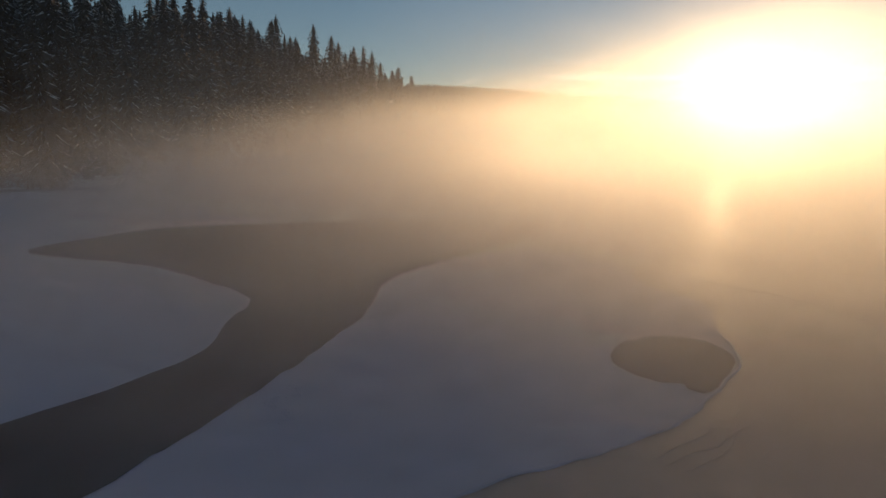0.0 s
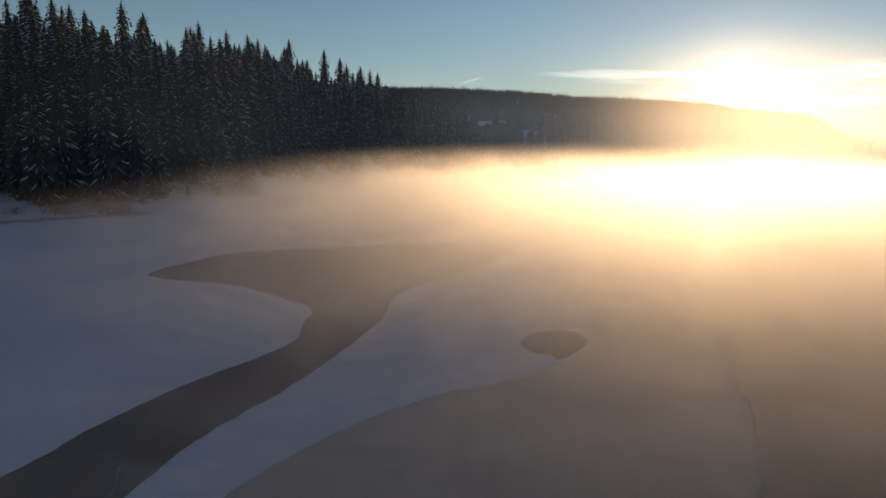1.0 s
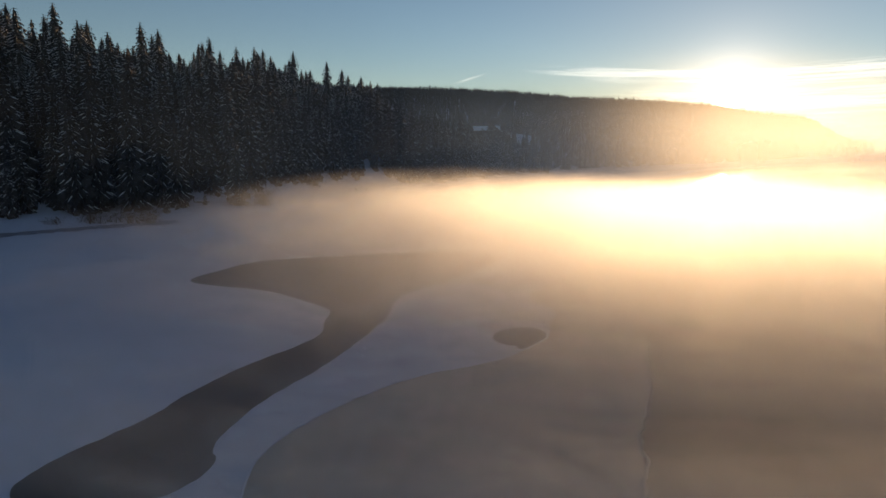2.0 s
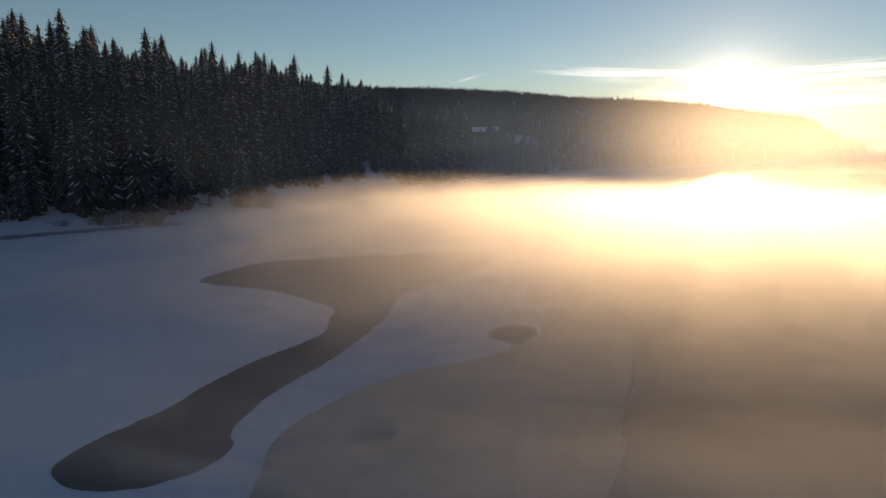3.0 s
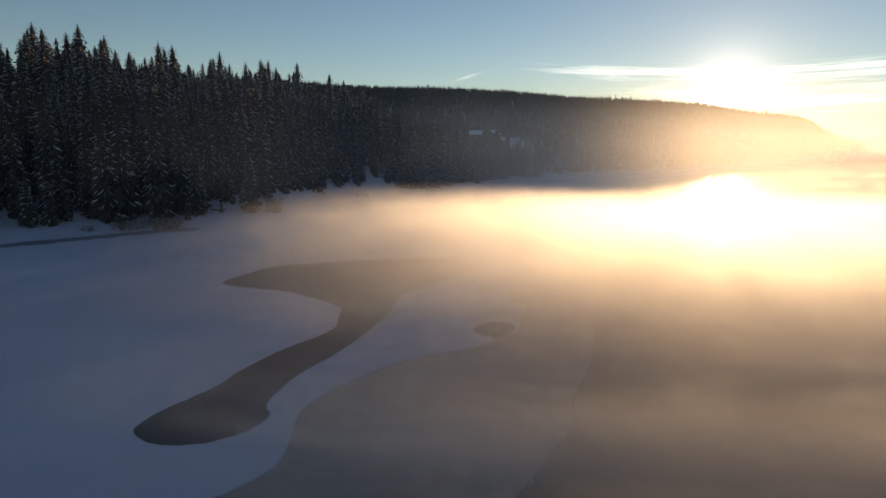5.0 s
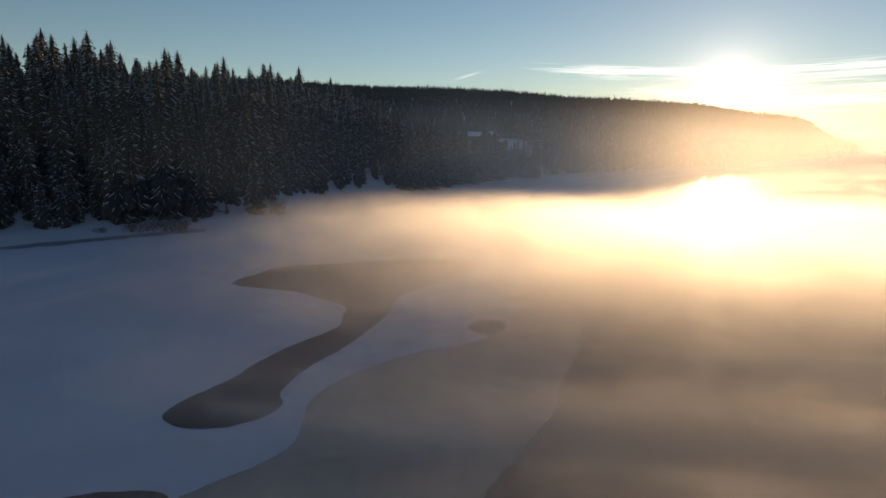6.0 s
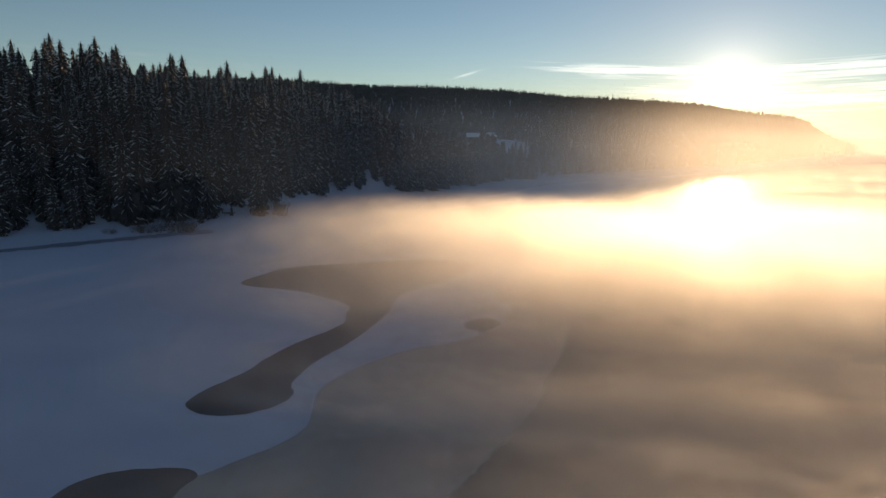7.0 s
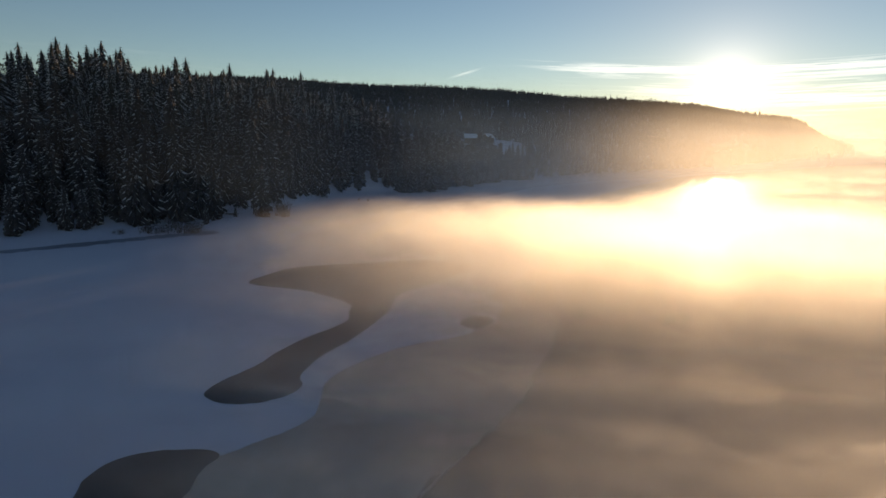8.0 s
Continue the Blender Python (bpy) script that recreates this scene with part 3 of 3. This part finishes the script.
# darker, bluer band that follows the lake's edge
SHORE_BAND = ice_material("shore_band", (0.16, 0.18, 0.24), (0.27, 0.30, 0.38), 0.8, 0.5)
strip("shore_band", [(-103, 63), (-94, 72.5), (-85.5, 81.5), (-77, 91), (-66.5, 101.5)], 5.0, 0.004, SHORE_BAND, "dark bluish strip along the bank", 0.5, None, 1.0)
RIDGE_FROST = plain_material("ridge_frost", (0.24, 0.22, 0.215), (0.34, 0.32, 0.315), 2.0, 0.7)
strip("pressure_ridge", CLEAR[:13], 0.24, 0.06, RIDGE_FROST, "low frosted pressure ridge between grey and dark ice", 0.35)
strip("snow_edge", LAKE[2:16], 0.18, 0.04, SNOW, "low broken lip of snow along the lake ice", 0.12)
for line in ([(-15.2, 17.0), (-15.9, 15.3), (-15.3, 15.0), (-14.6, 15.0)], [(-16.6, 20.4), (-15.4, 18.2), (-15.2, 17.0)], [(-16.9, 12.0), (-15.9, 12.6), (-15.4, 13.4)]):
    strip("snow_seam", line, 0.034, 0.012, RIDGE_FROST, "broken white snow seam across dark ice", 0.1, 2, 0.14)
strip("snow_seam", [(-16.3, 0.9), (-16.8, -0.6), (-17.0, -2.3), (-17.3, -4.6), (-18.2, -7)], 0.034, 0.012, RIDGE_FROST, "broken white snow seam across dark ice", 0.15, 2, 0.16)
FROST = plain_material("frozen_seam", (0.34, 0.31, 0.29), (0.46, 0.43, 0.41), 4.0, 0.6)
for line in ([(0.9, 30.7), (1.6, 31.3), (2.4, 32.0), (3.0, 32.45)], [(1.2, 30.5), (2.1, 31.2), (2.9, 31.6), (3.4, 32.2), (3.9, 32.4)], [(1.5, 30.2), (2.6, 31.0), (3.3, 31.7), (3.7, 32.6), (4.3, 33.1)],
             [(3.1, 32.9), (3.3, 33.3), (3.7, 33.4), (4.1, 33.7), (4.7, 34.6)], [(2.7, 31.8), (3.1, 32.3), (3.0, 32.7), (3.6, 32.8), (4.0, 33.2)], [(3.9, 31.2), (4.3, 31.6), (4.9, 31.9)]):
    strip("ice_seam", line, 0.035, 0.012, FROST, "thin raised frozen seam winding over the ice", 0.12, None, 0.1)

def prints():
    """A line of footprints: shallow pits with a thrown-up rim."""
    v, f, r = [], [], random.Random(4)
    for i in range(16):
        cx, cy = -10.2 + 0.45 * math.sin(i * 0.6) + 0.09 * (i % 2) + 0.03 * i, 33.9 - 0.17 * i
        b, n = len(v), 8
        for ring_r, z in ((0.13, 0.0), (0.10, 0.02), (0.07, 0.004)):
            for k in range(n):
                a = 6.283 * k / n
                v.append((cx + 0.75 * ring_r * math.cos(a), cy + 1.2 * ring_r * math.sin(a), 0.004 + z * r.uniform(0.7, 1.2)))
        for s in (0, n):
            for k in range(n):
                p, q = b + s + k, b + s + (k + 1) % n
                f += [(p, q, q + n), (p, q + n, p + n)]
        f += [(b + 2 * n, b + 2 * n + k, b + 2 * n + k + 1) for k in range(1, n - 1)]
    return tagged(mesh_object("footprints", v, f, SNOW), "animal footprints in a line across the snow", "tracks", kind="stuff")


prints()

# a small wooded islet far out on the lake
islet = new("islet")
iv, ifc = [], []
for i, (r, z) in enumerate(((30, -0.5), (24, 3.0), (14, 7.0), (5, 9.0))):
    for k in range(14):
        a = 6.283 * k / 14
        q = r * (1 + 0.2 * math.sin(3 * a + i) + 0.1 * math.cos(5 * a))
        iv.append((q * math.cos(a), 0.5 * q * math.sin(a), z))
    if i:
        ifc += [(14 * (i - 1) + k, 14 * (i - 1) + (k + 1) % 14, 14 * i + (k + 1) % 14) for k in range(14)]
        ifc += [(14 * (i - 1) + k, 14 * i + (k + 1) % 14, 14 * i + k) for k in range(14)]
mesh_object("mound", iv, ifc, SNOW, islet, smooth=True)
ik = [far_kind(rng, 7, 4, 8) for _ in range(3)]
trees_v, trees_f, at = [], [], 0
for i in range(26):
    v, f = ik[i % 3]
    a, q = rng.uniform(0, 6.283), rng.uniform(2, 20)
    trees_v.append(v + (q * math.cos(a), 0.4 * q * math.sin(a), 8.0 - 0.25 * q))
    trees_f.append(f + at)
    at += len(v)
ob = mesh_object("trees", np.concatenate(trees_v), np.concatenate(trees_f), FAR_WOOD, islet)
ob["kind"] = "stuff"
islet.matrix_basis = pose(905, 1500, 0)
tagged(islet, "small wooded islet lying far off in haze", "islet")

# ---- lake mist put into upright veils, one behind another, thickest low over the ice ----


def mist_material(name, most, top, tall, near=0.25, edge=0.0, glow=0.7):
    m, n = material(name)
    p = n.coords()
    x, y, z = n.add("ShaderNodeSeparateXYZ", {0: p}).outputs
    # opacity masks in x, y and z give the bank its shape
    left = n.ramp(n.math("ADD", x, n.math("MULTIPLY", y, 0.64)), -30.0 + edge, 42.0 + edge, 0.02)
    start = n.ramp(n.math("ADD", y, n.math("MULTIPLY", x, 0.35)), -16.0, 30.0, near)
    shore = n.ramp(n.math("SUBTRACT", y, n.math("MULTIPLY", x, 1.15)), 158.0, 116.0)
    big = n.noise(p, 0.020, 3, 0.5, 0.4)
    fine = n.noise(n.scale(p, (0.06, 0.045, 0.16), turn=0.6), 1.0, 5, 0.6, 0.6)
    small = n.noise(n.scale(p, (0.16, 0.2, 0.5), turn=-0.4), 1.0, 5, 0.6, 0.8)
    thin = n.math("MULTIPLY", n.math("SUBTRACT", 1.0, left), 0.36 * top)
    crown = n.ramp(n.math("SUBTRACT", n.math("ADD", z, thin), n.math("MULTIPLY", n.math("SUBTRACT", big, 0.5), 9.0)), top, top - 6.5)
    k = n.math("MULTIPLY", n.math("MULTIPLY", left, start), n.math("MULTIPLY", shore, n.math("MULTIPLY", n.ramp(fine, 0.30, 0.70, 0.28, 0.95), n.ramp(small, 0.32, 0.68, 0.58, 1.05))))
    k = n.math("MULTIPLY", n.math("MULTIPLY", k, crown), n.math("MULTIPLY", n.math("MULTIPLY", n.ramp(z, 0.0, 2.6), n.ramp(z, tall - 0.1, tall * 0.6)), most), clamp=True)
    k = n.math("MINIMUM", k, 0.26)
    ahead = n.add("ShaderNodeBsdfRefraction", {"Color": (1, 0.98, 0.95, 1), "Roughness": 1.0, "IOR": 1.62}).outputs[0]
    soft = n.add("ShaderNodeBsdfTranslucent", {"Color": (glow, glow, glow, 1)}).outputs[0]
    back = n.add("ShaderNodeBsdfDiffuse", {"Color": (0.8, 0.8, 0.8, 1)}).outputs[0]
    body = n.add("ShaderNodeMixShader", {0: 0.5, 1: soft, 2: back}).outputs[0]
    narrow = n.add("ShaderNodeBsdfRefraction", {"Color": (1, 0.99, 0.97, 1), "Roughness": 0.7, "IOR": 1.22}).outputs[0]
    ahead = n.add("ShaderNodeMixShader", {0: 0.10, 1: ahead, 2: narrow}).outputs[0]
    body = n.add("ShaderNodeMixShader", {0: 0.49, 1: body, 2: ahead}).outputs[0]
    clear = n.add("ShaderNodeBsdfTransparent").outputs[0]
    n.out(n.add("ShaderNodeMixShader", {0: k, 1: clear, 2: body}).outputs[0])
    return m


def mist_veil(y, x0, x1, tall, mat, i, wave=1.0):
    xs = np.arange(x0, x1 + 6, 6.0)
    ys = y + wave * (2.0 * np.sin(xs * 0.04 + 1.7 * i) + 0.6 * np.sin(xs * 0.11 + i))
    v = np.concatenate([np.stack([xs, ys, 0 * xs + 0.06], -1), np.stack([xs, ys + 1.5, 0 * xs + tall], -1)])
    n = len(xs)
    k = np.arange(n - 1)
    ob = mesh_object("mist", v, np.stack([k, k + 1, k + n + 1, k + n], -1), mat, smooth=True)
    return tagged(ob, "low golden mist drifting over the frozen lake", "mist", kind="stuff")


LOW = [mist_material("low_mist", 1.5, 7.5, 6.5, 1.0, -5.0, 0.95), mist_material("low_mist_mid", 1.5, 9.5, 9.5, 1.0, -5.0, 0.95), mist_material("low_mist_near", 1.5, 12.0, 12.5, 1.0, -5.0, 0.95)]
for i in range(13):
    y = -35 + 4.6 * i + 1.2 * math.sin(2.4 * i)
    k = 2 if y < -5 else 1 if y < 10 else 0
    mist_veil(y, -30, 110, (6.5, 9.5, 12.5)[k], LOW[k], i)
# extra veils added to brighten the right-hand ice with golden glow
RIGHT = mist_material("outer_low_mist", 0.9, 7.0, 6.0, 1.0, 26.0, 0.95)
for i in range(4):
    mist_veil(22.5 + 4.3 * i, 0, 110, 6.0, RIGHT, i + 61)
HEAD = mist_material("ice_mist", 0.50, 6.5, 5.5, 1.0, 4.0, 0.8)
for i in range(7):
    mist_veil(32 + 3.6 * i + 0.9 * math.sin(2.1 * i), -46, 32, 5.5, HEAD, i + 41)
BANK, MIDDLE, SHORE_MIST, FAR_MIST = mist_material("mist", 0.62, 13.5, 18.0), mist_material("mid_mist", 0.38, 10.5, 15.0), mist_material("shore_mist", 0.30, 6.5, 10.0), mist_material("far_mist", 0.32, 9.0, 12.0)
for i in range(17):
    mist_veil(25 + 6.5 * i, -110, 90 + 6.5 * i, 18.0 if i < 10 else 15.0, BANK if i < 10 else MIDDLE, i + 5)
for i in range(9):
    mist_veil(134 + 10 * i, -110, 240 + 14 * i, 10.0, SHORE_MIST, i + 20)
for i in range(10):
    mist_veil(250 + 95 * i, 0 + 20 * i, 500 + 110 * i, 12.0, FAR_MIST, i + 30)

# ---- thin sunlit valley haze before the wooded ridge; added veils also carry lens glare ----


def haze_material(name, most, low, high, x0, x1, least, forward=0.09):
    m, n = material(name)
    p = n.coords()
    x, y, z = n.add("ShaderNodeSeparateXYZ", {0: p}).outputs
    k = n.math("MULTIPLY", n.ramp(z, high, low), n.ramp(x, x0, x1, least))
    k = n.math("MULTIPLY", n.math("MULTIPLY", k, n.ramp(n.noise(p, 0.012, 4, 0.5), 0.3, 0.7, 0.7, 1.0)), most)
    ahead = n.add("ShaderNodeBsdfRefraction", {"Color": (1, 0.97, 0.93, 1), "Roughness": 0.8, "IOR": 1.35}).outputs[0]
    # blue tint offsets the orange sun, so the haze comes out neutral
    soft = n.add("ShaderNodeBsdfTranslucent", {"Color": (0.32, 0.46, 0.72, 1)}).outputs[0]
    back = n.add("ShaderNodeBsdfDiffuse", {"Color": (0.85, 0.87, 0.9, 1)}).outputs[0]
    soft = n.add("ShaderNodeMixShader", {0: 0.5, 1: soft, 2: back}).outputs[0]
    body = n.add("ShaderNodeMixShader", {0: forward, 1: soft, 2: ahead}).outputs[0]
    n.out(n.add("ShaderNodeMixShader", {0: k, 1: n.add("ShaderNodeBsdfTransparent").outputs[0], 2: body}).outputs[0])
    return m


def haze_veil(points, tall, mat):
    """A tall thin veil along a line on the ground."""
    p = np.array(points, float)
    n = len(p)
    v = np.concatenate([np.c_[p, np.full(n, 0.06)], np.c_[p, np.full(n, tall)]])
    k = np.arange(n - 1)
    ob = mesh_object("haze", v, np.stack([k, k + 1, k + n + 1, k + n], -1), mat, smooth=True)
    return tagged(ob, "thin added veil of sunlit haze and glare before the wooded slopes", "haze", kind="stuff")


# set over the lake to catch sun, standing for lens glare on the hills
haze_veil([(-40, 96), (40, 92), (140, 100), (330, 140)], 38, haze_material("lake_glare_haze", 0.18, 10, 36, -40, 60, 0.0))
haze_veil([(-30, 150), (60, 146), (200, 160), (460, 230)], 44, haze_material("outer_glare_haze", 0.28, 14, 42, -40, 60, 0.0))
# its faint left end lifts the forest's blacks as lens flare would
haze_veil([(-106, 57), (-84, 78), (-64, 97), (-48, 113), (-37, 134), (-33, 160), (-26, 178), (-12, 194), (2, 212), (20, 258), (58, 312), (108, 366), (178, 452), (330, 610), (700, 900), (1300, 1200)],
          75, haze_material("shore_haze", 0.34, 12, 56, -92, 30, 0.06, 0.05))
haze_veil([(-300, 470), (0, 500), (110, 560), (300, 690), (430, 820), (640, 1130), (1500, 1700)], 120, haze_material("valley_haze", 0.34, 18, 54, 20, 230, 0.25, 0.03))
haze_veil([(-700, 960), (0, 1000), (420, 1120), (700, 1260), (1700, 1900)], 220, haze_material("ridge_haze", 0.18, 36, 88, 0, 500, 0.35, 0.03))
